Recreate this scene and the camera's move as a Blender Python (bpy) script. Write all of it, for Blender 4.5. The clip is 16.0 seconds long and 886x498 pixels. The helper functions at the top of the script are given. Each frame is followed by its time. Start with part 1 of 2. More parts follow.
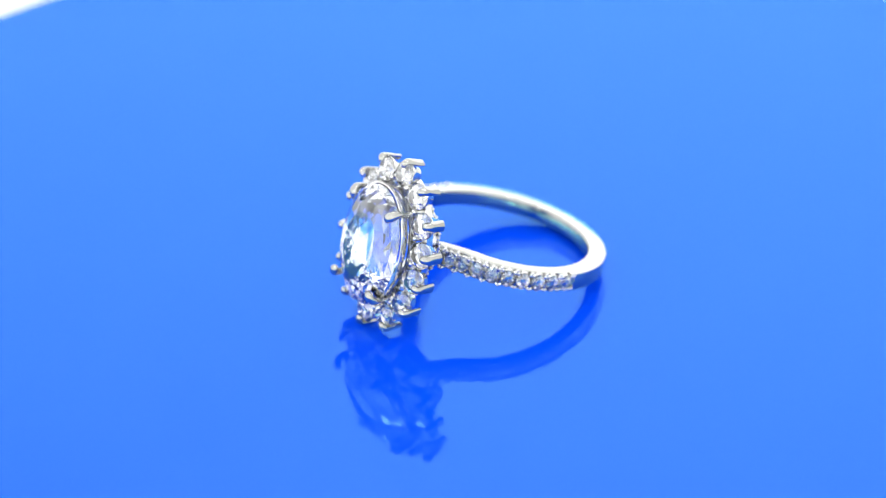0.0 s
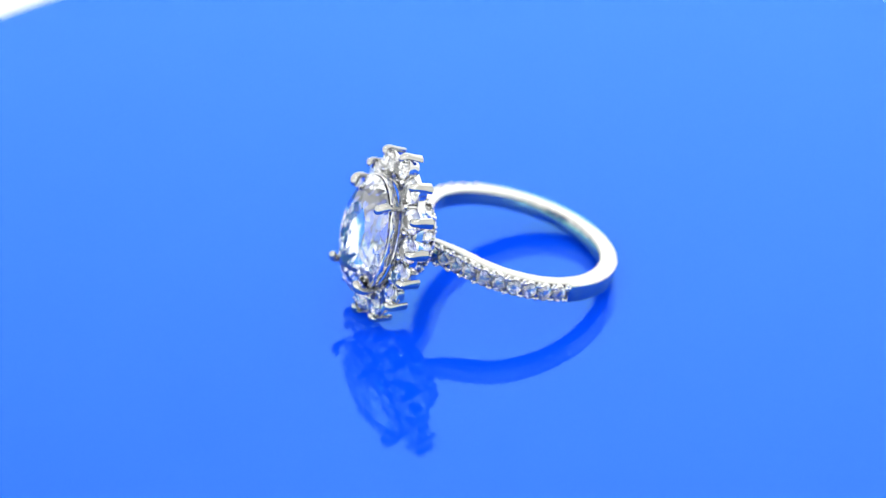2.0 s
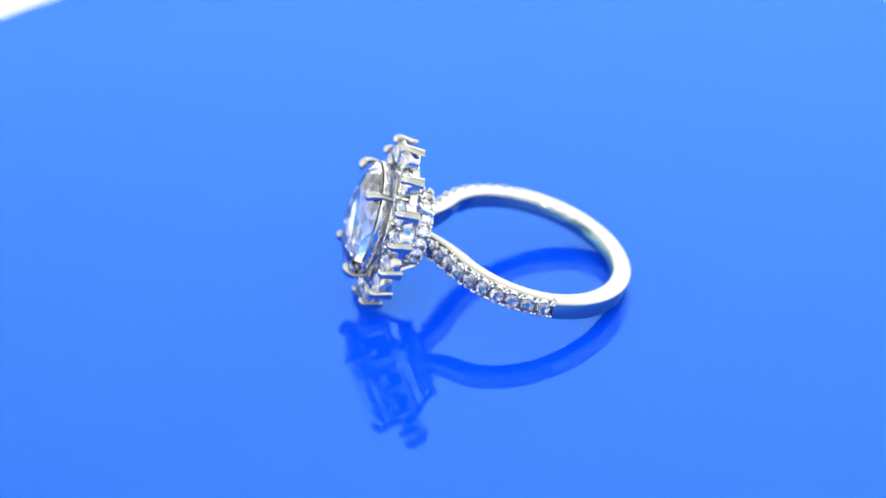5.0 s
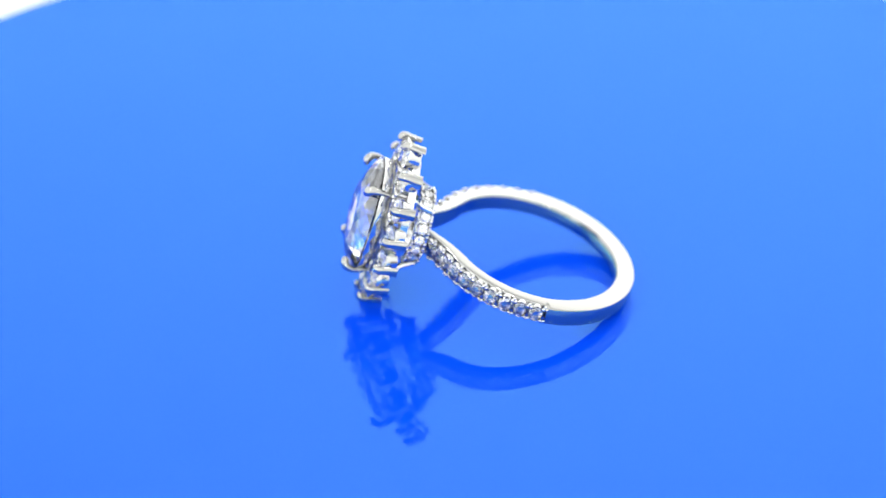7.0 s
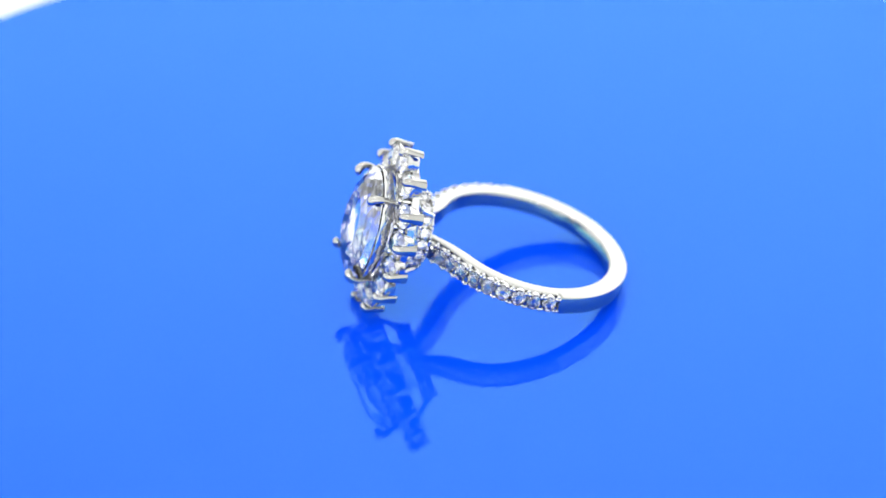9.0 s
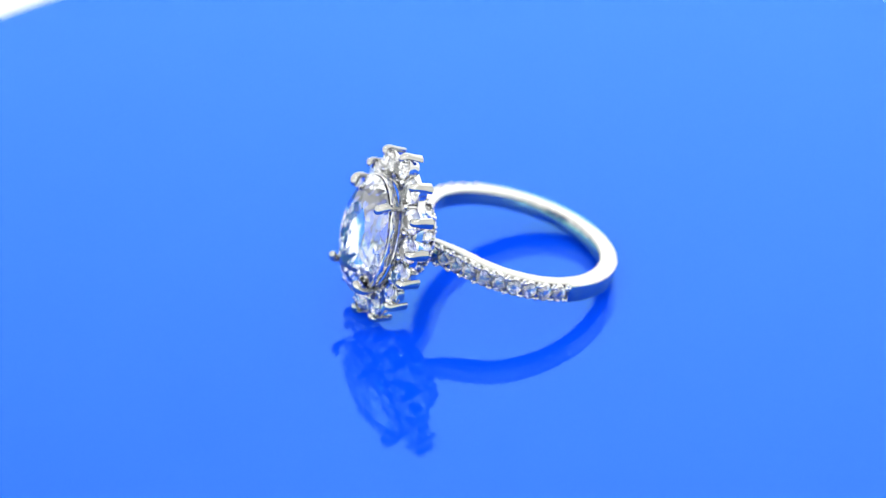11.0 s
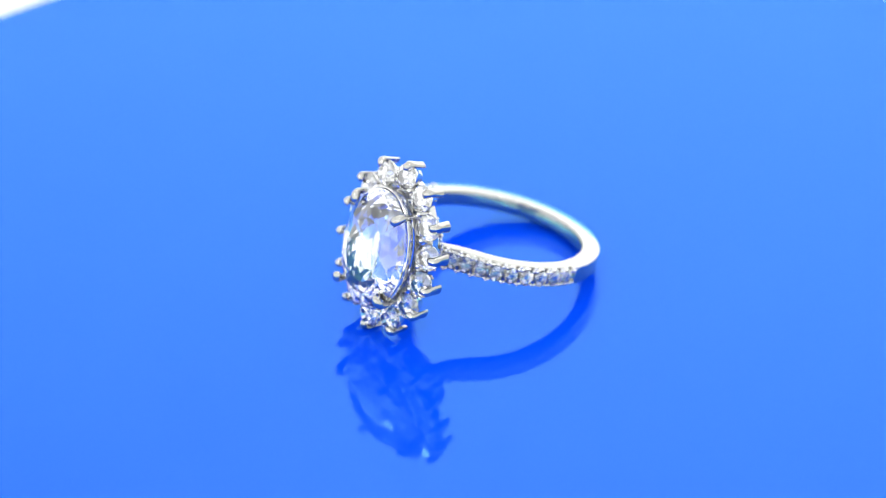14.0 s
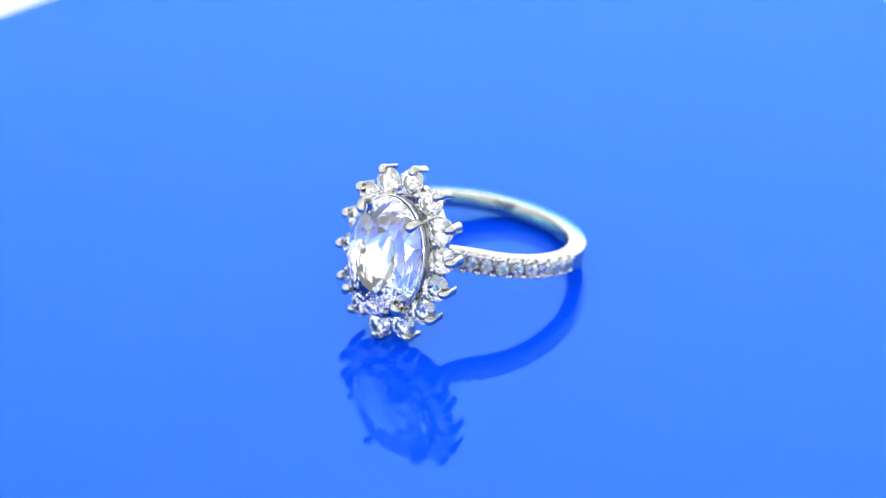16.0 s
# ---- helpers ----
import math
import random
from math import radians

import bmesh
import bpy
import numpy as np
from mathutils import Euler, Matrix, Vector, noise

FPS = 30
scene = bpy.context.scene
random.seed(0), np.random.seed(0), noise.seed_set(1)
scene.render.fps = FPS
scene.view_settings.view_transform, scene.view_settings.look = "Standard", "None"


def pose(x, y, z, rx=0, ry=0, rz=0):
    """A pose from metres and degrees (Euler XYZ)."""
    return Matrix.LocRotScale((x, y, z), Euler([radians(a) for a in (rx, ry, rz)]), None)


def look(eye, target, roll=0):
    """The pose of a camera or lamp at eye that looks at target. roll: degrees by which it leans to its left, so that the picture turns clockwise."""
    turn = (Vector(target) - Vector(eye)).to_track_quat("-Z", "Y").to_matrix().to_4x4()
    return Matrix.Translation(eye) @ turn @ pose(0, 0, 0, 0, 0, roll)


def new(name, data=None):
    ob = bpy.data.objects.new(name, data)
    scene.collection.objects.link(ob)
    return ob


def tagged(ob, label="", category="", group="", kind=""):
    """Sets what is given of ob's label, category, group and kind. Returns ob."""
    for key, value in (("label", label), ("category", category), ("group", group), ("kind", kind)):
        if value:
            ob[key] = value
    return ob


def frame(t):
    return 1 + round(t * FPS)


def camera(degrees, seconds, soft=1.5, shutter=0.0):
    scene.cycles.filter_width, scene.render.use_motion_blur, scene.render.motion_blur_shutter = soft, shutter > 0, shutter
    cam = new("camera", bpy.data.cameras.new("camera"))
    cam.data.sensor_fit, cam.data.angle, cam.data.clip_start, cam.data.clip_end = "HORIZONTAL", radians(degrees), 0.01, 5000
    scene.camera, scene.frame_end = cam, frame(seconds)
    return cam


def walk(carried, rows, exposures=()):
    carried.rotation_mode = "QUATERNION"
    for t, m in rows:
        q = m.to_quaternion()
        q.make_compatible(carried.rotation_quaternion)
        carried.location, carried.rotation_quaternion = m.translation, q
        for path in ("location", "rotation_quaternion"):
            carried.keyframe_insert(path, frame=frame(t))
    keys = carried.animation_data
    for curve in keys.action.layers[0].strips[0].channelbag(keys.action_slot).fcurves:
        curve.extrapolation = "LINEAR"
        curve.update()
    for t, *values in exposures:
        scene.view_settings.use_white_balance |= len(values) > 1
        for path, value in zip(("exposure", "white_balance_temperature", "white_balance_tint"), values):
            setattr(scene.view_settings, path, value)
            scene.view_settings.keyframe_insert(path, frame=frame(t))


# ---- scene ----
# A white light tent with a blue glossy turntable; a halo ring lies on its side on it and is
# turned to and fro under a camera that stands still. Sizes of the ring are in millimetres.

MM = 0.001
SECONDS = 16.0
TURN_RATE = 5.7095        # degrees a second
TURN_BACK = 6.5           # the table reverses here

cam = camera(15.738, SECONDS, soft=0.85)
EYE = (0.10114, -0.24394, 0.17475)
AIM = (-0.0054, 0.0084, 0.00012)
walk(cam, [(0.0, look(EYE, AIM, -0.677)), (SECONDS, look(EYE, AIM, -0.677))])
cam.data.dof.use_dof = True
cam.data.dof.focus_distance = 0.301
cam.data.dof.aperture_fstop = 20.0

# ---- light ----
world = bpy.data.worlds.new("tent_surround")
world.use_nodes = True
world.node_tree.nodes["Background"].inputs[0].default_value = (0.75, 0.78, 0.82, 1)
world.node_tree.nodes["Background"].inputs[1].default_value = 0.05
scene.world = world
scene.view_settings.exposure = 0.0


def area_lamp(name, eye, target, size_x, size_y, watts, colour=(1, 1, 1), spread=180):
    lamp = bpy.data.lights.new(name, "AREA")
    lamp.shape, lamp.size, lamp.size_y = "RECTANGLE", size_x, size_y
    lamp.energy, lamp.color, lamp.spread = watts, colour, radians(spread)
    ob = new(name, lamp)
    ob.matrix_world = look(eye, target)
    return ob


area_lamp("ceiling_softbox", (0.0, -0.02, 0.66), (0.0, -0.02, 0.0), 1.00, 1.05, 1.60, (1.0, 0.985, 0.96))
area_lamp("rear_softbox", (0.0, 0.60, 0.30), (0.0, 0.0, 0.30), 1.10, 0.62, 1.85, (1.0, 0.985, 0.96), 130)
# added fill at both sides, strips on the left, to lift the stones' grey facets
for z in (0.10, 0.32, 0.54):
    area_lamp("side_fill", (-0.59, 0.0, z), (0, 0.0, z), 1.00, 0.145, 0.36, (0.97, 0.985, 1.0))
area_lamp("side_fill", (0.59, 0.0, 0.33), (0, 0.0, 0.33), 1.00, 0.60, 0.60)
# added fill behind the camera: strips with gaps that break up the facets
for x in (-0.48, -0.24, 0.0, 0.24, 0.48):
    area_lamp("front_fill", (x, -0.67, 0.40), (x, 0, 0.40), 0.15, 0.42, 0.17, (0.95, 0.975, 1.0))
# three more added fill panels, slightly blue, that brighten stones and claws
area_lamp("front_fill", (-0.36, -0.50, 0.28), (0, 0, 0.02), 0.40, 0.50, 0.38, (0.94, 0.97, 1.0))
area_lamp("front_fill", (0.46, -0.42, 0.28), (0, 0, 0.02), 0.30, 0.40, 0.30, (0.94, 0.97, 1.0))
area_lamp("front_fill", (0.08, -0.56, 0.50), (0, 0, 0.02), 0.50, 0.22, 0.27, (0.94, 0.97, 1.0))
# added ring of small bright lamps overhead, there to make the stones sparkle
for k in range(9):
    turn_by = radians(40 * k + 15)
    area_lamp("glint_lamp", (0.36 * math.sin(turn_by), 0.34 * math.cos(turn_by), 0.61), (0, 0, 0), 0.035, 0.035, 0.10)
# added small lamps in front: the low pair for a glint inside the band
for x, z in ((0.085, 0.09), (0.125, 0.10), (-0.20, 0.42), (0.32, 0.42)):
    area_lamp("glint_lamp", (x, -0.50, z), (0, 0, 0), 0.014, 0.014, 0.05)


# ---- materials ----
def material(name):
    m = bpy.data.materials.new(name)
    m.use_nodes = True
    return m, m.node_tree.nodes, m.node_tree.links, m.node_tree.nodes["Principled BSDF"]


def metal_material(name, colour, low, high, bump):
    m, nodes, links, bsdf = material(name)
    bsdf.inputs["Metallic"].default_value = 1.0
    bsdf.inputs["Base Color"].default_value = (*colour, 1)
    place = nodes.new("ShaderNodeTexCoord")
    fine = nodes.new("ShaderNodeTexNoise")
    fine.inputs["Scale"].default_value, fine.inputs["Detail"].default_value = 900.0, 4.0
    ramp = nodes.new("ShaderNodeMapRange")
    ramp.inputs["To Min"].default_value, ramp.inputs["To Max"].default_value = low, high
    links.new(place.outputs["Object"], fine.inputs["Vector"])
    links.new(fine.outputs["Fac"], ramp.inputs["Value"])
    links.new(ramp.outputs["Result"], bsdf.inputs["Roughness"])
    coarse = nodes.new("ShaderNodeTexNoise")
    coarse.inputs["Scale"].default_value, coarse.inputs["Detail"].default_value = 420.0, 2.0
    links.new(place.outputs["Object"], coarse.inputs["Vector"])
    relief = nodes.new("ShaderNodeBump")
    relief.inputs["Strength"].default_value, relief.inputs["Distance"].default_value = bump, 0.0001
    links.new(coarse.outputs["Fac"], relief.inputs["Height"])
    links.new(relief.outputs["Normal"], bsdf.inputs["Normal"])
    return m


WHITE_GOLD = metal_material("polished_white_gold", (0.43, 0.424, 0.402), 0.05, 0.14, 0.12)
CAST_GOLD = metal_material("white_gold_setting", (0.64, 0.634, 0.62), 0.05, 0.15, 0.25)


def stone_material(name, clear, haze):
    """Clear colourless stone."""
    m, nodes, links, bsdf = material(name)
    nodes.remove(bsdf)
    g = nodes.new("ShaderNodeBsdfGlass")
    g.inputs["Color"].default_value = (*clear, 1)
    g.inputs["Roughness"].default_value, g.inputs["IOR"].default_value = haze, 2.42
    links.new(g.outputs[0], nodes["Material Output"].inputs["Surface"])
    return m


DIAMOND = stone_material("clear_brilliant_stone", (0.985, 0.987, 0.995), 0.0)
SMALL_DIAMOND = stone_material("small_brilliant_stone", (0.98, 0.98, 0.985), 0.0)

BLUE, _n, _l, _b = material("glossy_blue_acrylic")
_n.remove(_b)
_place = _n.new("ShaderNodeTexCoord")
_noise = _n.new("ShaderNodeTexNoise")
_noise.inputs["Scale"].default_value, _noise.inputs["Detail"].default_value = 14.0, 3.0
_mix = _n.new("ShaderNodeMixRGB")
_mix.inputs[1].default_value = (0.0008, 0.0580, 0.80, 1)
_mix.inputs[2].default_value = (0.0012, 0.0620, 0.83, 1)
_dye = _n.new("ShaderNodeBsdfDiffuse")
_gloss = _n.new("ShaderNodeBsdfGlossy")
_gloss.inputs["Color"].default_value = (0.36, 0.97, 1.0, 1)
_gloss.inputs["Roughness"].default_value = 0.015
_fresnel = _n.new("ShaderNodeFresnel")
_fresnel.inputs["IOR"].default_value = 1.52
_both = _n.new("ShaderNodeMixShader")
_l.new(_place.outputs["Object"], _noise.inputs["Vector"])
_l.new(_noise.outputs["Fac"], _mix.inputs[0])
_l.new(_mix.outputs[0], _dye.inputs["Color"])
_l.new(_fresnel.outputs[0], _both.inputs[0])
_l.new(_dye.outputs[0], _both.inputs[1])
_l.new(_gloss.outputs[0], _both.inputs[2])
_l.new(_both.outputs[0], _n["Material Output"].inputs["Surface"])


def cloth_material(name, colour):
    m, nodes, links, bsdf = material(name)
    bsdf.inputs["Roughness"].default_value = 0.85
    bsdf.inputs["Specular IOR Level"].default_value = 0.2
    noise_node = nodes.new("ShaderNodeTexNoise")
    noise_node.inputs["Scale"].default_value, noise_node.inputs["Detail"].default_value = 7.0, 6.0
    mix = nodes.new("ShaderNodeMixRGB")
    mix.inputs[1].default_value = (*[c * 0.96 for c in colour], 1)
    mix.inputs[2].default_value = (*colour, 1)
    place = nodes.new("ShaderNodeTexCoord")
    links.new(place.outputs["Object"], noise_node.inputs["Vector"])
    links.new(noise_node.outputs["Fac"], mix.inputs[0])
    links.new(mix.outputs[0], bsdf.inputs["Base Color"])
    return m


WHITE_CLOTH = cloth_material("white_tent_cloth", (0.86, 0.87, 0.87))


# ---- mesh helpers ----
def finish(name, bm, mat, smooth=True):
    bmesh.ops.recalc_face_normals(bm, faces=bm.faces)
    for f in bm.faces:
        f.smooth = smooth
    for e in bm.edges:
        if len(e.link_faces) == 2 and e.calc_face_angle(0.0) > radians(38):
            e.smooth = False
    me = bpy.data.meshes.new(name)
    bm.to_mesh(me)
    bm.free()
    me.materials.append(mat)
    return me


def part(name, data, mat, parent, label="", m=None, smooth=True):
    """One mesh object under a thing or under a part, from a bmesh or a shared mesh."""
    me = finish(name, data, mat, smooth) if isinstance(data, bmesh.types.BMesh) else data
    ob = new(name, me)
    ob.parent = parent
    if m is not None:
        ob.matrix_local = m
    return tagged(ob, label)


def block(size, at, bevel=0.0):
    bm = bmesh.new()
    bmesh.ops.create_cube(bm, size=1.0, matrix=Matrix.Translation(at) @ Matrix.Diagonal((*size, 1)))
    if bevel:
        bmesh.ops.bevel(bm, geom=bm.edges[:], offset=bevel, segments=2, affect="EDGES")
    return bm


def sweep(bm, path, sections, closed=False):
    """Skin closed sections (lists of points already in place) along a path."""
    rings = [[bm.verts.new(p) for p in sec] for sec in sections]
    count = len(rings[0])
    pairs = list(zip(rings, rings[1:])) + ([(rings[-1], rings[0])] if closed else [])
    for a, b in pairs:
        for i in range(count):
            bm.faces.new((a[i], a[(i + 1) % count], b[(i + 1) % count], b[i]))
    if not closed:
        bm.faces.new(rings[0])
        bm.faces.new(list(reversed(rings[-1])))


def tube(bm, points, radii, sides=10, flat=1.0, wide_axis=None, square=1.0):
    """A tapered rod through points; flat (one value or one a point) squeezes it across wide_axis, square below 1 gives corners."""
    flats = flat if isinstance(flat, (list, tuple)) else [flat] * len(points)

    def corner(c):
        return math.copysign(abs(c) ** square, c)

    points = [Vector(p) for p in points]
    sections = []
    for i, p in enumerate(points):
        along = (points[min(i + 1, len(points) - 1)] - points[max(i - 1, 0)]).normalized()
        side = Vector(wide_axis) if wide_axis is not None else along.orthogonal()
        side = (side - along * side.dot(along)).normalized()
        up = along.cross(side)
        sections.append([p + (side * corner(math.cos(a)) + up * corner(math.sin(a)) * flats[i]) * radii[i]
                         for a in [2 * math.pi * k / sides for k in range(sides)]])
    sweep(bm, points, sections)


def curve_points(knots, steps):
    """Catmull-Rom through knots of any dimension."""
    k = [np.array(a, float) for a in knots]
    k = [2 * k[0] - k[1]] + k + [2 * k[-1] - k[-2]]
    out = []
    for i in range(1, len(k) - 2):
        for j in range(steps):
            t = j / steps
            out.append(0.5 * (2 * k[i] + (k[i + 1] - k[i - 1]) * t + (2 * k[i - 1] - 5 * k[i] + 4 * k[i + 1] - k[i + 2]) * t * t
                              + (3 * k[i] - k[i - 1] - 3 * k[i + 1] + k[i + 2]) * t ** 3))
    out.append(k[-2])
    return out


# ---- the tent ----
def panel(name, size, at, mat, label):
    ob = new(name, finish(name, block(size, at), mat, smooth=False))
    return tagged(ob, label, "wall", kind="structure")


FLOOR_Z = -0.030
tagged(panel("floor", (1.24, 1.34, 0.02), (0, -0.04, FLOOR_Z - 0.01), WHITE_CLOTH, "white cloth floor under the turntable"), category="floor")
panel("wall_back", (1.24, 0.02, 0.74), (0, 0.62, FLOOR_Z + 0.37), WHITE_CLOTH, "plain white cloth wall of the light tent")
panel("wall_left", (0.02, 1.30, 0.74), (-0.61, -0.04, FLOOR_Z + 0.37), WHITE_CLOTH, "plain white cloth wall of the light tent")
panel("wall_right", (0.02, 1.30, 0.74), (0.61, -0.04, FLOOR_Z + 0.37), WHITE_CLOTH, "plain white cloth wall of the light tent")
panel("wall_front", (1.24, 0.02, 0.74), (0, -0.70, FLOOR_Z + 0.37), WHITE_CLOTH, "plain white cloth wall of the light tent")
tagged(panel("ceiling", (1.24, 1.34, 0.02), (0, -0.04, FLOOR_Z + 0.75), WHITE_CLOTH, "plain white cloth ceiling of the light tent"), category="ceiling")


# ---- turntable ----
def lathe(profile, sides):
    bm = bmesh.new()
    sections = [[Vector((r * math.cos(2 * math.pi * k / sides), r * math.sin(2 * math.pi * k / sides), z)) for k in range(sides)]
                for r, z in profile]
    sweep(bm, None, sections)
    return bm


def build_turntable():
    table = new("turntable")
    tagged(table, "round turntable with a glossy blue acrylic top", "turntable")
    r = 0.0809
    disc = part("disc", lathe([(r - 0.0008, -0.005), (r, -0.0042), (r, -0.0010), (r - 0.0004, -0.0003), (r - 0.0010, 0.0)], 256),
                BLUE, table, "mirror-glossy bright blue acrylic disc")
    disc.location = (0.0003, 0.0003, 0)
    for f in disc.data.polygons:
        f.use_smooth = len(f.vertices) == 4 and abs(f.normal.z) < 0.9
    part("base", lathe([(0.060, FLOOR_Z), (0.062, FLOOR_Z + 0.002), (0.062, -0.007), (0.060, -0.005)], 96), WHITE_CLOTH, table,
         "low white plastic base")
    return table


turntable = build_turntable()


# ---- ring ----
# the ring's own axes: x out of the head, y across it, z along the finger; the origin lies amid the four claw tips
RING_POSE = Matrix(((-0.88861, 0.36475, 0.27809, -0.010239),
                    (-0.35401, -0.93092, 0.08981, -0.001546),
                    (0.29164, -0.01864, 0.95635, 0.009641),
                    (0, 0, 0, 1)))
BAND_X, BAND_Y = -18.07, -0.16      # the band's middle
BAND_IN, BAND_OUT = 8.55, 10.45
BAND_LOW, BAND_TOP = -1.39, 0.43


def brilliant(a, b, crown, girdle, depth, table=0.56, mains=8, name="stone", mat=SMALL_DIAMOND):
    """A brilliant cut of half-axes a (y) and b (z), its table towards +x, its girdle at x = 0."""
    bm = bmesh.new()
    step = math.pi / mains
    g = girdle / 2
    full = 2 * mains

    def v(r, k, x):
        return bm.verts.new((x * MM, r * a * math.cos(k * step) * MM, r * b * math.sin(k * step) * MM))

    slope = (crown - g) / (1 - table)
    rm, rp = 0.80, 0.22
    tops = [v(table, 2 * k, crown) for k in range(mains)]
    mids = [v(rm, 2 * k + 1, crown - (rm * math.cos(step) - table) * slope) for k in range(mains)]
    up = [v(1, k, g) for k in range(full)]
    low = [v(1, k, -g) for k in range(full)]
    under = [v(rp, 2 * k + 1, -depth + rp * math.cos(step) * (depth - g)) for k in range(mains)]
    tip = bm.verts.new((-depth * MM, 0, 0))
    bm.faces.new(tops)
    for k in range(mains):
        n, p = (k + 1) % mains, (k - 1) % mains
        bm.faces.new((tops[k], tops[n], mids[k]))
        bm.faces.new((tops[k], mids[k], up[2 * k], mids[p]))
        bm.faces.new((mids[k], up[2 * k + 1], up[2 * k]))
        bm.faces.new((mids[k], up[(2 * k + 2) % full], up[2 * k + 1]))
        bm.faces.new((under[k], low[2 * k], low[2 * k + 1]))
        bm.faces.new((under[k], low[2 * k + 1], low[(2 * k + 2) % full]))
        bm.faces.new((tip, under[p], low[2 * k], under[k]))
    for k in range(full):
        bm.faces.new((up[k], up[(k + 1) % full], low[(k + 1) % full], low[k]))
    return finish(name, bm, mat, smooth=False)


def oval_brilliant(a, b, crown, girdle, depth, keel, table=0.56, mains=8, name="stone"):
    """An oval brilliant with a short keel instead of a point and five rows of facets underneath."""
    bm = bmesh.new()
    step = math.pi / mains
    g = girdle / 2
    full = 2 * mains

    def v(r, k, x, pull=0.0):
        s = math.sin(k * step)
        lean = pull * max(-1.0, min(1.0, s * 1.7))
        return bm.verts.new((x * MM, r * a * math.cos(k * step) * MM, (r * b * s + (1 - r) * lean) * MM))

    def below(r):
        return -g - (depth - g) * (1 - r)

    chance = random.Random(3)
    # rows of facets above and underneath, each half a step round from its neighbour
    tops = [v(table, 2 * k, crown) for k in range(mains)]
    upper = [v(0.74, 2 * k + 1, crown * 0.74 + chance.uniform(-0.04, 0.04)) for k in range(mains)]
    mids = [v(0.89, 2 * k, crown * 0.40 + chance.uniform(-0.04, 0.04)) for k in range(mains)]
    up = [v(1, k, g) for k in range(full)]
    low = [v(1, k, -g) for k in range(full)]
    rows = []
    for i, r in enumerate((0.84, 0.66, 0.48, 0.30, 0.14)):
        odd = 1 - i % 2
        rows.append([v(r, 2 * k + odd, below(r) + chance.uniform(-0.05, 0.05), keel) for k in range(mains)])
    ends = [bm.verts.new((-depth * MM, 0, z * MM)) for z in (keel, -keel)]
    bm.faces.new(tops)
    for k in range(mains):
        n, p = (k + 1) % mains, (k - 1) % mains
        bm.faces.new((tops[k], tops[n], upper[k]))
        bm.faces.new((tops[k], upper[k], upper[p]))
        bm.faces.new((upper[p], upper[k], mids[k]))
        bm.faces.new((upper[k], mids[n], mids[k]))
        bm.faces.new((mids[k], mids[n], up[2 * k + 1]))
        bm.faces.new((mids[k], up[2 * k + 1], up[2 * k]))
        bm.faces.new((mids[k], up[2 * k], up[2 * k - 1]))
        one = rows[0]
        bm.faces.new((one[k], low[2 * k], low[2 * k + 1]))
        bm.faces.new((one[k], low[2 * k + 1], low[(2 * k + 2) % full]))
        bm.faces.new((low[2 * k], one[k], one[p]))
        for i, (outer, inner) in enumerate(zip(rows, rows[1:])):
            if i % 2 == 0:
                bm.faces.new((outer[p], outer[k], inner[k]))
                bm.faces.new((outer[k], inner[n], inner[k]))
            else:
                bm.faces.new((outer[k], outer[n], inner[k]))
                bm.faces.new((inner[p], inner[k], outer[k]))
        last = rows[-1]
        side = math.sin((2 * k + 2) * step)
        if abs(side) < 1e-6:
            bm.faces.new((last[k], last[n], ends[0], ends[1]) if k + 1 == mains else (last[k], last[n], ends[1], ends[0]))
        else:
            bm.faces.new((last[k], last[n], ends[0] if side > 0 else ends[1]))
    for k in range(full):
        bm.faces.new((up[k], up[(k + 1) % full], low[(k + 1) % full], low[k]))
    return finish(name, bm, DIAMOND, smooth=False)


def oval(a, b, t):
    return a * math.sin(t), b * math.cos(t)


def even_angles(a, b, count, first):
    """Angles at which points lie evenly along an oval, from the angle first."""
    fine = np.linspace(first, first + 2 * math.pi, 2001)
    xs, ys = a * np.sin(fine), b * np.cos(fine)
    run = np.concatenate([[0], np.cumsum(np.hypot(np.diff(xs), np.diff(ys)))])
    return [float(np.interp(run[-1] * k / count, run, fine)) for k in range(count)]


def facing(x, y, z, out, up=(0, 0, 1)):
    """A pose whose x axis looks along out."""
    o = Vector(out).normalized()
    side = Vector(up).cross(o).normalized()
    top = o.cross(side)
    m = Matrix((o, side, top)).transposed().to_4x4()
    m.translation = Vector((x, y, z)) * MM
    return m


def oval_band(bm, profile, a, b, sides=96):
    """A band along an oval: profile of (x, outward offset) pairs round its section."""
    sections = []
    for k in range(sides):
        t = 2 * math.pi * k / sides
        y, z = oval(a, b, t)
        ny, nz = math.sin(t) / a, math.cos(t) / b
        q = math.hypot(ny, nz)
        sections.append([Vector((x, y + o * ny / q, z + o * nz / q)) * MM for x, o in profile])
    sweep(bm, None, sections, closed=True)


def ball(bm, at, r, stretch=(1, 1, 1)):
    bmesh.ops.create_icosphere(bm, subdivisions=2, radius=r * MM,
                               matrix=Matrix.Translation(Vector(at) * MM) @ Matrix.Diagonal((*stretch, 1)))


def band_path():
    """The band's middle line in the x, y plane, from one shoulder round to the other."""
    rm = (BAND_IN + BAND_OUT) / 2
    arm = [(-7.0, 1.75), (-7.9, 2.55), (-8.9, 3.55)]
    turn = [(BAND_X + rm * math.cos(radians(f)), rm * math.sin(radians(f))) for f in range(32, 181, 6)]
    half = curve_points(arm + turn[:-1] + [(BAND_X - rm, 0.0)], 4)
    pts = [(x, y) for x, y in half] + [(x, -y) for x, y in reversed(half[:-1])]
    return [(x, y + BAND_Y * min(1.0, max(0.0, (-7.0 - x) / 6))) for x, y in pts]


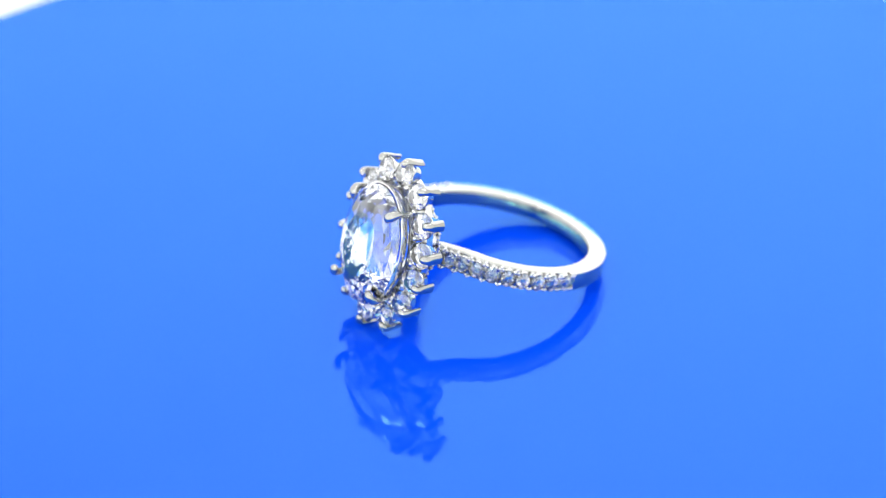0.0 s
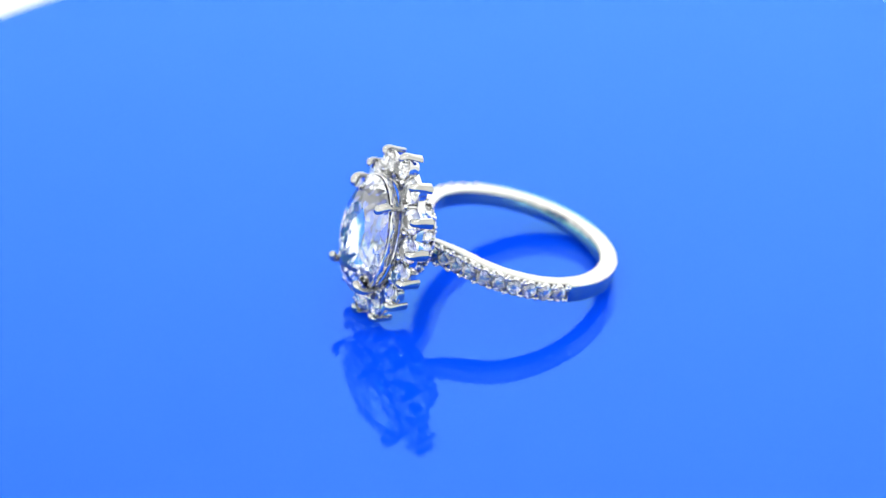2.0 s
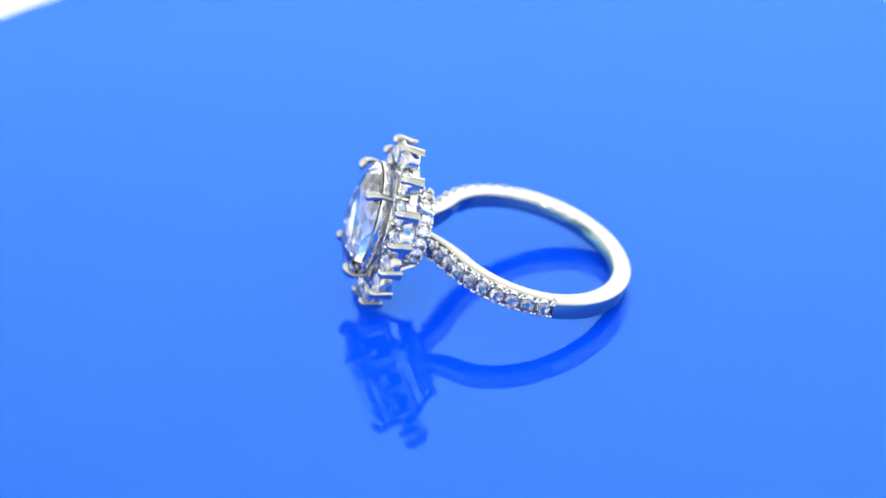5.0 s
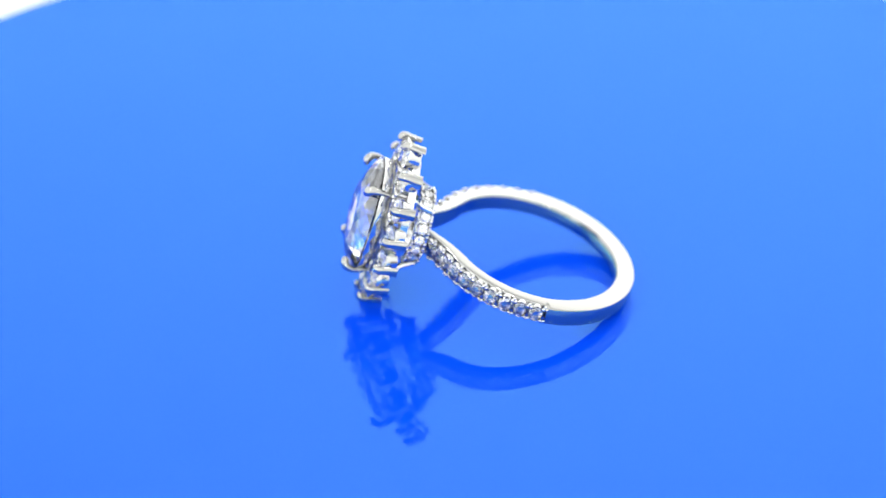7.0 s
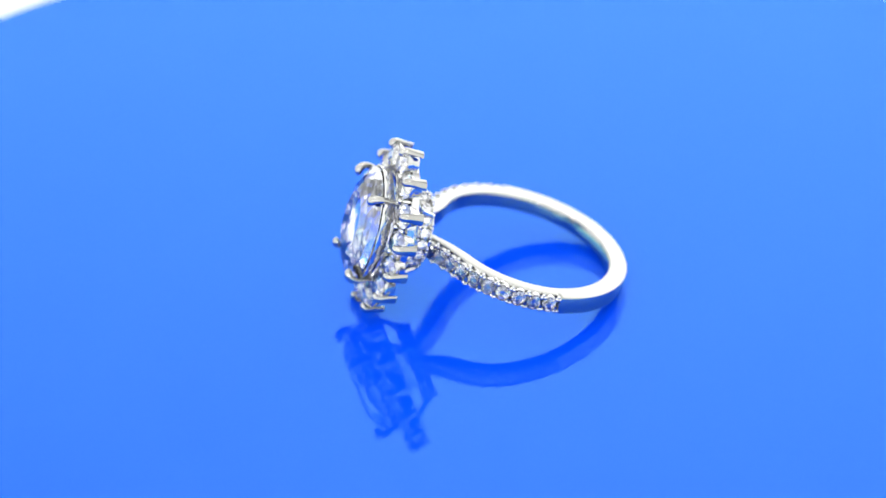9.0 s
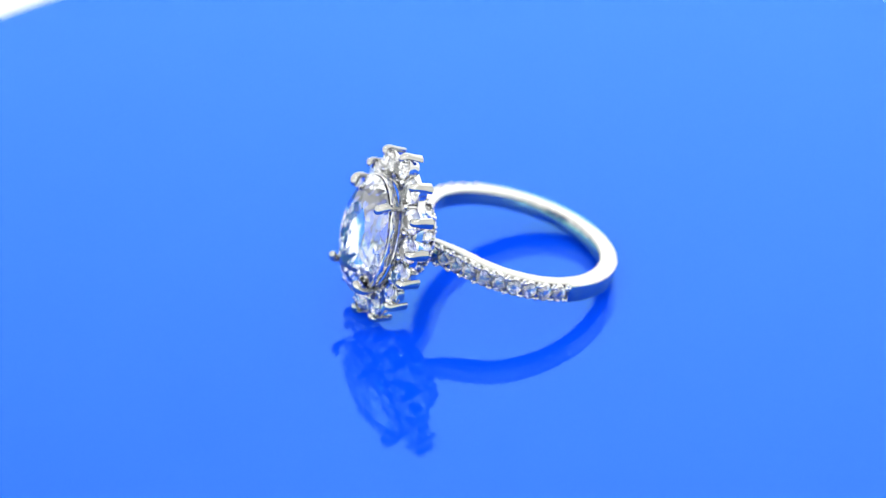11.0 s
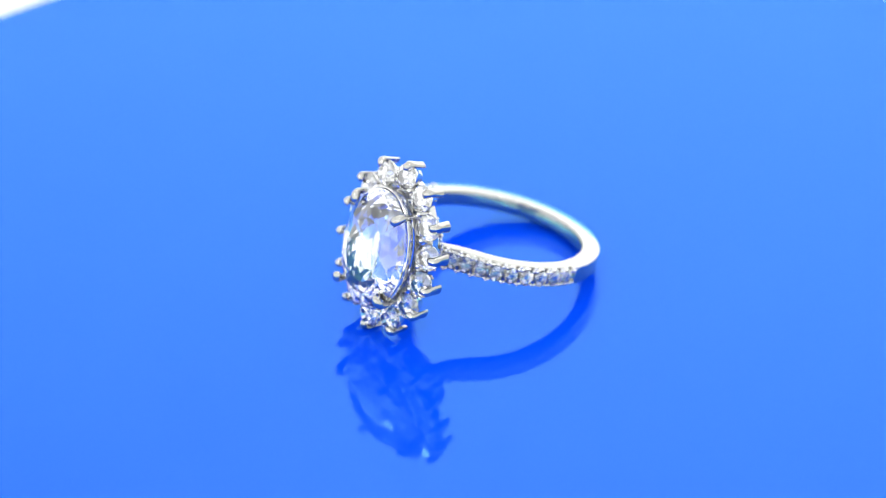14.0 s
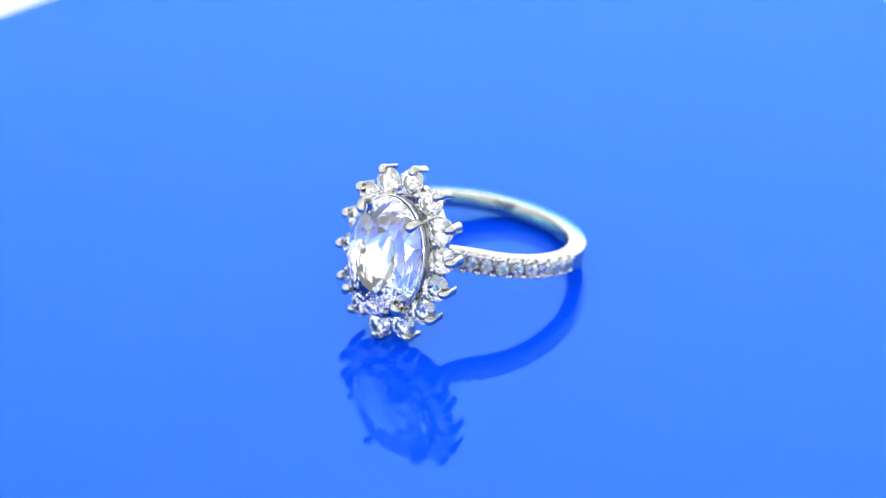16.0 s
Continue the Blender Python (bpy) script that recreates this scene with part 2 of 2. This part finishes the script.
def build_ring():
    ring = new("ring")
    chance = random.Random(5)
    tagged(ring, "polished white gold halo ring with clear oval stone, lying sideways", "ring")

    # band
    path = band_path()
    run = [0.0]
    for p, q in zip(path, path[1:]):
        run.append(run[-1] + math.hypot(q[0] - p[0], q[1] - p[1]))
    frames = []
    for i, p in enumerate(path):
        a, b = path[max(i - 1, 0)], path[min(i + 1, len(path) - 1)]
        tx, ty = b[0] - a[0], b[1] - a[1]
        q = math.hypot(tx, ty)
        frames.append((Vector((p[0], p[1], 0)), Vector((-ty / q, tx / q, 0)) * -1, Vector((tx / q, ty / q, 0))))
    if frames[len(frames) // 2][1].x > 0:
        frames = [(p, -n, t) for p, n, t in frames]
    half = (BAND_OUT - BAND_IN) / 2
    pave_end = 14.62
    total = run[-1]
    mid_z = (BAND_LOW + BAND_TOP) / 2
    wide = (BAND_TOP - BAND_LOW) / 2

    def band_half_width(near):
        return wide * (1 + 0.30 * max(0.0, 1 - near / pave_end))

    bm = bmesh.new()
    sections = []
    for s, (p, n, t) in zip(run, frames):
        near = min(s, total - s)
        slim = 0.62 + 0.38 * min(1.0, near / 4.5)
        h_in = half * slim
        h_out = h_in - (0.50 if near < pave_end else 0.0)     # cut down where the cups stand
        w = band_half_width(near)
        c = 0.14
        # outer face and its softened corners, then the domed inner face
        outline = [(h_out, -w + c), (h_out, 0.0), (h_out, w - c), (h_out - 0.05, w - 0.04), (h_out - c, w)]
        outline += [(-h_in + (0.16 * q ** 5 if q > 0 else 0.44 * abs(q) ** 2.4), w * q) for q in (1.0, 0.97, 0.88, 0.7, 0.45, 0.2, 0.0, -0.2, -0.45, -0.7, -0.88, -0.97, -1.0)]
        outline += [(h_out - c, -w), (h_out - 0.05, -w + 0.04)]
        sections.append([(p + n * o + Vector((0, 0, mid_z + z))) * MM for o, z in outline])
    sweep(bm, None, sections)
    part("band", bm, WHITE_GOLD, ring, "slender polished white gold band")

    # small stones along both arms, each in a scalloped cup, and the beads that hold them
    small = brilliant(0.68, 0.68, 0.24, 0.05, 0.62, name="pave_stone")
    bm = bmesh.new()
    prof = [(-0.60, 0.58), (-0.60, 0.715), (-0.16, 0.735), (-0.02, 0.72), (0.02, 0.69), (-0.02, 0.66), (-0.30, 0.52)]
    sweep(bm, None, [[Vector((x, r * math.cos(2 * math.pi * k / 24), r * math.sin(2 * math.pi * k / 24))) * MM for x, r in prof]
                     for k in range(24)], closed=True)
    pave_cup = finish("pave_cup", bm, CAST_GOLD)

    def at_run(s):
        i = max(j for j in range(len(run)) if run[j] <= s)
        i = min(i, len(run) - 2)
        f = (s - run[i]) / (run[i + 1] - run[i])
        return frames[i][0].lerp(frames[i + 1][0], f), frames[i][1].lerp(frames[i + 1][1], f).normalized(), frames[i][2].lerp(frames[i + 1][2], f).normalized()

    pitch = 1.44
    bm = bmesh.new()
    bmesh.ops.create_icosphere(bm, subdivisions=2, radius=MM)
    bead_ball = finish("bead", bm, CAST_GOLD)

    def bead(at, r, owner, stretch=(1, 1, 1)):
        size = Matrix.Diagonal((r * stretch[0], r * stretch[1], r * stretch[2], 1))
        part("bead", bead_ball, CAST_GOLD, owner, m=Matrix.Translation(Vector(at) * MM) @ size)

    count = 10
    for mirror in (False, True):
        for k in range(count):
            s = 0.9 + pitch * k
            p, n, t = at_run(total - s if mirror else s)
            slim = 0.62 + 0.38 * min(1.0, s / 4.5)
            o = p + n * (half * slim - 0.10) + Vector((0, 0, mid_z))
            tall = min(1.28, (band_half_width(s) - 0.03) / 0.735)
            seat = facing(o.x, o.y, o.z, n) @ Matrix.Diagonal((1, 1, tall, 1))
            holder = part("pave_cup", pave_cup, CAST_GOLD, ring, m=seat)
            part("pave_stone", small, SMALL_DIAMOND, holder, "small round clear brilliant", Matrix.Diagonal((1, 1, min(1.1, tall) / tall, 1)) @ Matrix.Rotation(chance.uniform(0, 0.8), 4, "X"))
            for shift in (-0.5, 0.5) if k == count - 1 else (-0.5,):
                p, n, t = at_run(total - s - shift * pitch if mirror else s + shift * pitch)
                for z in (-1, 1):
                    for along in (-0.17, 0.17):
                        o = p + n * (half * slim - 0.04) + t * along + Vector((0, 0, mid_z + z * (band_half_width(s) - 0.27)))
                        bead(o, 0.185, ring)
                    o = p + n * (half * slim - 0.16) + Vector((0, 0, mid_z + z * (band_half_width(s) - 0.08)))
                    bead(o, 0.17, ring, (1.2, 1, 1))

    # gallery under the head: an oval hoop set with small stones
    gx, ga, gb = -6.25, 2.85, 3.50
    bm = bmesh.new()
    oval_band(bm, [(gx - 0.80, 0.20), (gx - 0.74, 0.38), (gx - 0.60, 0.38), (gx - 0.57, -0.14), (gx + 0.57, -0.14), (gx + 0.60, 0.38), (gx + 0.74, 0.38),
                   (gx + 0.80, 0.20), (gx + 0.72, -0.45), (gx - 0.72, -0.45)], ga, gb)
    gallery = part("gallery", bm, CAST_GOLD, ring, "oval white gold gallery hoop set with small stones")
    hoop_stone = brilliant(0.54, 0.54, 0.19, 0.05, 0.49, name="hoop_stone")
    for t in even_angles(ga, gb, 18, 0.1):
        y, z = oval(ga, gb, t)
        out = Vector((0, math.sin(t) / ga, math.cos(t) / gb)).normalized()
        o = Vector((gx, y, z)) + out * 0.42
        part("hoop_stone", hoop_stone, DIAMOND, gallery, m=facing(o.x, o.y, o.z, out, (1, 0, 0)))
    for t in even_angles(ga, gb, 18, 0.1 + math.pi / 18):
        y, z = oval(ga, gb, t)
        out = Vector((0, math.sin(t) / ga, math.cos(t) / gb)).normalized()
        side = Vector((0, -out.z, out.y))
        for x in (-0.62, 0.62):
            for along in (-0.20, 0.20):
                bead(Vector((gx + x, y, z)) + side * along + out * 0.46, 0.20, gallery)

    # centre stone, its rim and its four claws
    sa, sb, sx = 4.30, 6.10, -1.05
    stone = oval_brilliant(sa, sb, 1.40, 0.10, 4.50, 2.4, table=0.54, mains=16, name="centre_stone")
    part("centre_stone", stone, DIAMOND, ring, "large clear oval brilliant-cut stone", pose(sx * MM, 0, 0))
    bm = bmesh.new()
    oval_band(bm, [(-2.45, -0.90), (-2.45, -0.50), (-1.95, -0.02), (-1.46, 0.14), (-1.28, 0.13), (-1.22, 0.03), (-1.36, -0.14), (-2.1, -0.72)], sa, sb)
    part("rim", bm, CAST_GOLD, ring, "plain white gold rim under the oval stone")
    bm = bmesh.new()
    oval_band(bm, [(-2.55, -0.45), (-2.50, -0.16), (-2.85, -0.08), (-3.20, -0.12), (-3.20, -0.40), (-2.85, -0.50)], sa, sb)
    part("basket", bm, CAST_GOLD, ring, "plain lower hoop of the open basket")
    for sy in (-1, 1):
        for sz in (-1, 1):
            d = Vector((0, sy * 3.08, sz * 4.42))
            knots = [(-2.3, 1.00), (-1.8, 1.02), (-1.3, 1.04), (-0.85, 1.05), (-0.32, 1.03), (0.02, 0.95), (0.02, 0.85)]
            pts = [Vector((x, d.y * r, d.z * r)) * MM for x, r in curve_points(knots, 3)]
            rad = np.interp(np.linspace(0, 1, len(pts)), [0, 0.30, 0.55, 0.80, 0.93, 1], [0.26, 0.30, 0.40, 0.52, 0.42, 0.14])
            bm = bmesh.new()
            tube(bm, pts, [r * MM for r in rad], 12, wide_axis=(0, -d.z, d.y), flat=0.85)
            part("claw", bm, WHITE_GOLD, ring, "pointed white gold claw")
            bm = bmesh.new()
            tube(bm, [Vector((x, d.y * r, d.z * r)) * MM for x, r in curve_points([(-2.3, 1.00), (-4.3, 0.98), (-5.4, 0.80), (-6.9, 0.66)], 3)],
                 [0.30 * MM] * 10, 8)
            part("strut", bm, CAST_GOLD, ring)

    # halo: a base plate and fourteen cups, each with a stone and an outer claw
    ha, hb = 5.32, 7.46
    bm = bmesh.new()
    oval_band(bm, [(-4.50, -1.25), (-4.50, -0.25), (-3.75, -0.20), (-3.65, -0.35), (-3.65, -1.15)], ha, hb)
    part("halo_plate", bm, CAST_GOLD, ring)
    halo_stone = brilliant(1.29, 1.29, 0.44, 0.06, 1.14, mains=10, name="halo_stone")
    cup = bmesh.new()
    prof = [(-1.40, 0.84), (-0.7, 1.02), (-0.06, 1.34), (0.00, 1.33), (-0.02, 1.27), (-0.35, 1.05), (-0.9, 0.70), (-1.40, 0.55)]
    sections = [[Vector((x, r * math.cos(2 * math.pi * k / 24), r * math.sin(2 * math.pi * k / 24))) * MM for x, r in prof] for k in range(24)]
    sweep(cup, None, sections, closed=True)
    cup_mesh = finish("halo_cup", cup, CAST_GOLD)
    bm = bmesh.new()
    knots = [(-1.62, 1.14), (-0.95, 1.22), (-0.4, 1.31), (0.05, 1.37), (0.34, 1.27), (0.46, 1.06), (0.44, 0.88), (0.40, 0.80)]
    pts = [Vector((x, 0, r)) * MM for x, r in curve_points(knots, 3)]
    along = np.linspace(0, 1, len(pts))
    rad = np.interp(along, [0, 0.40, 0.62, 0.80, 0.92, 1], [0.56, 0.46, 0.40, 0.38, 0.32, 0.14])
    thick = np.interp(along, [0, 0.40, 0.62, 0.80, 0.92, 1], [0.30, 0.32, 0.34, 0.30, 0.24, 0.08])
    tube(bm, pts, [r * MM for r in rad], 16, wide_axis=(0, 1, 0), flat=[float(a / b) for a, b in zip(thick, rad)], square=1.15)
    claw_mesh = finish("claw", bm, WHITE_GOLD)
    for t in even_angles(ha, hb, 14, 0.06):
        y, z = oval(ha, hb, t)
        out = Vector((0, math.sin(t) / ha, math.cos(t) / hb)).normalized()
        lean = radians(7 + 12 * math.sin(t) ** 2)
        plain = facing(-2.92, y, z, (1, 0, 0), out)
        m = facing(-2.86 - 0.10 * math.sin(t) ** 2, y, z, Vector((math.cos(lean), 0, 0)) + out * math.sin(lean), out)
        one = part("halo_cup", cup_mesh, CAST_GOLD, ring, "white gold cup", m)
        part("halo_stone", halo_stone, SMALL_DIAMOND, one, "round clear brilliant", Matrix.Rotation(chance.uniform(0, 0.8), 4, "X"))
        part("claw", claw_mesh, WHITE_GOLD, one, m=m.inverted() @ plain)
    bm = bmesh.new()
    ball(bm, (0.22, 0, 0), 0.31)
    tube(bm, [Vector((0.2, 0, 0)) * MM, Vector((-1.5, 0, 0)) * MM], [0.24 * MM, 0.3 * MM], 8)
    bead_mesh = finish("bead_prong", bm, CAST_GOLD)
    for t in even_angles(ha, hb, 14, 0.06 + math.pi / 14):
        y, z = oval(ha - 0.80, hb - 0.80, t)
        part("bead_prong", bead_mesh, CAST_GOLD, ring, m=pose(-2.95 * MM, y * MM, z * MM))
    return ring


ring = build_ring()


# ---- what turns ----
def turn(t):
    return pose(0, 0, 0, 0, 0, TURN_RATE * abs(t - TURN_BACK))


def motions():
    times = sorted({0.0, *[0.5 * k for k in range(33)], 6.4, 6.6, SECONDS})
    walk(ring, [(t, turn(t) @ RING_POSE) for t in times])
    walk(turntable, [(t, turn(t)) for t in times])


motions()
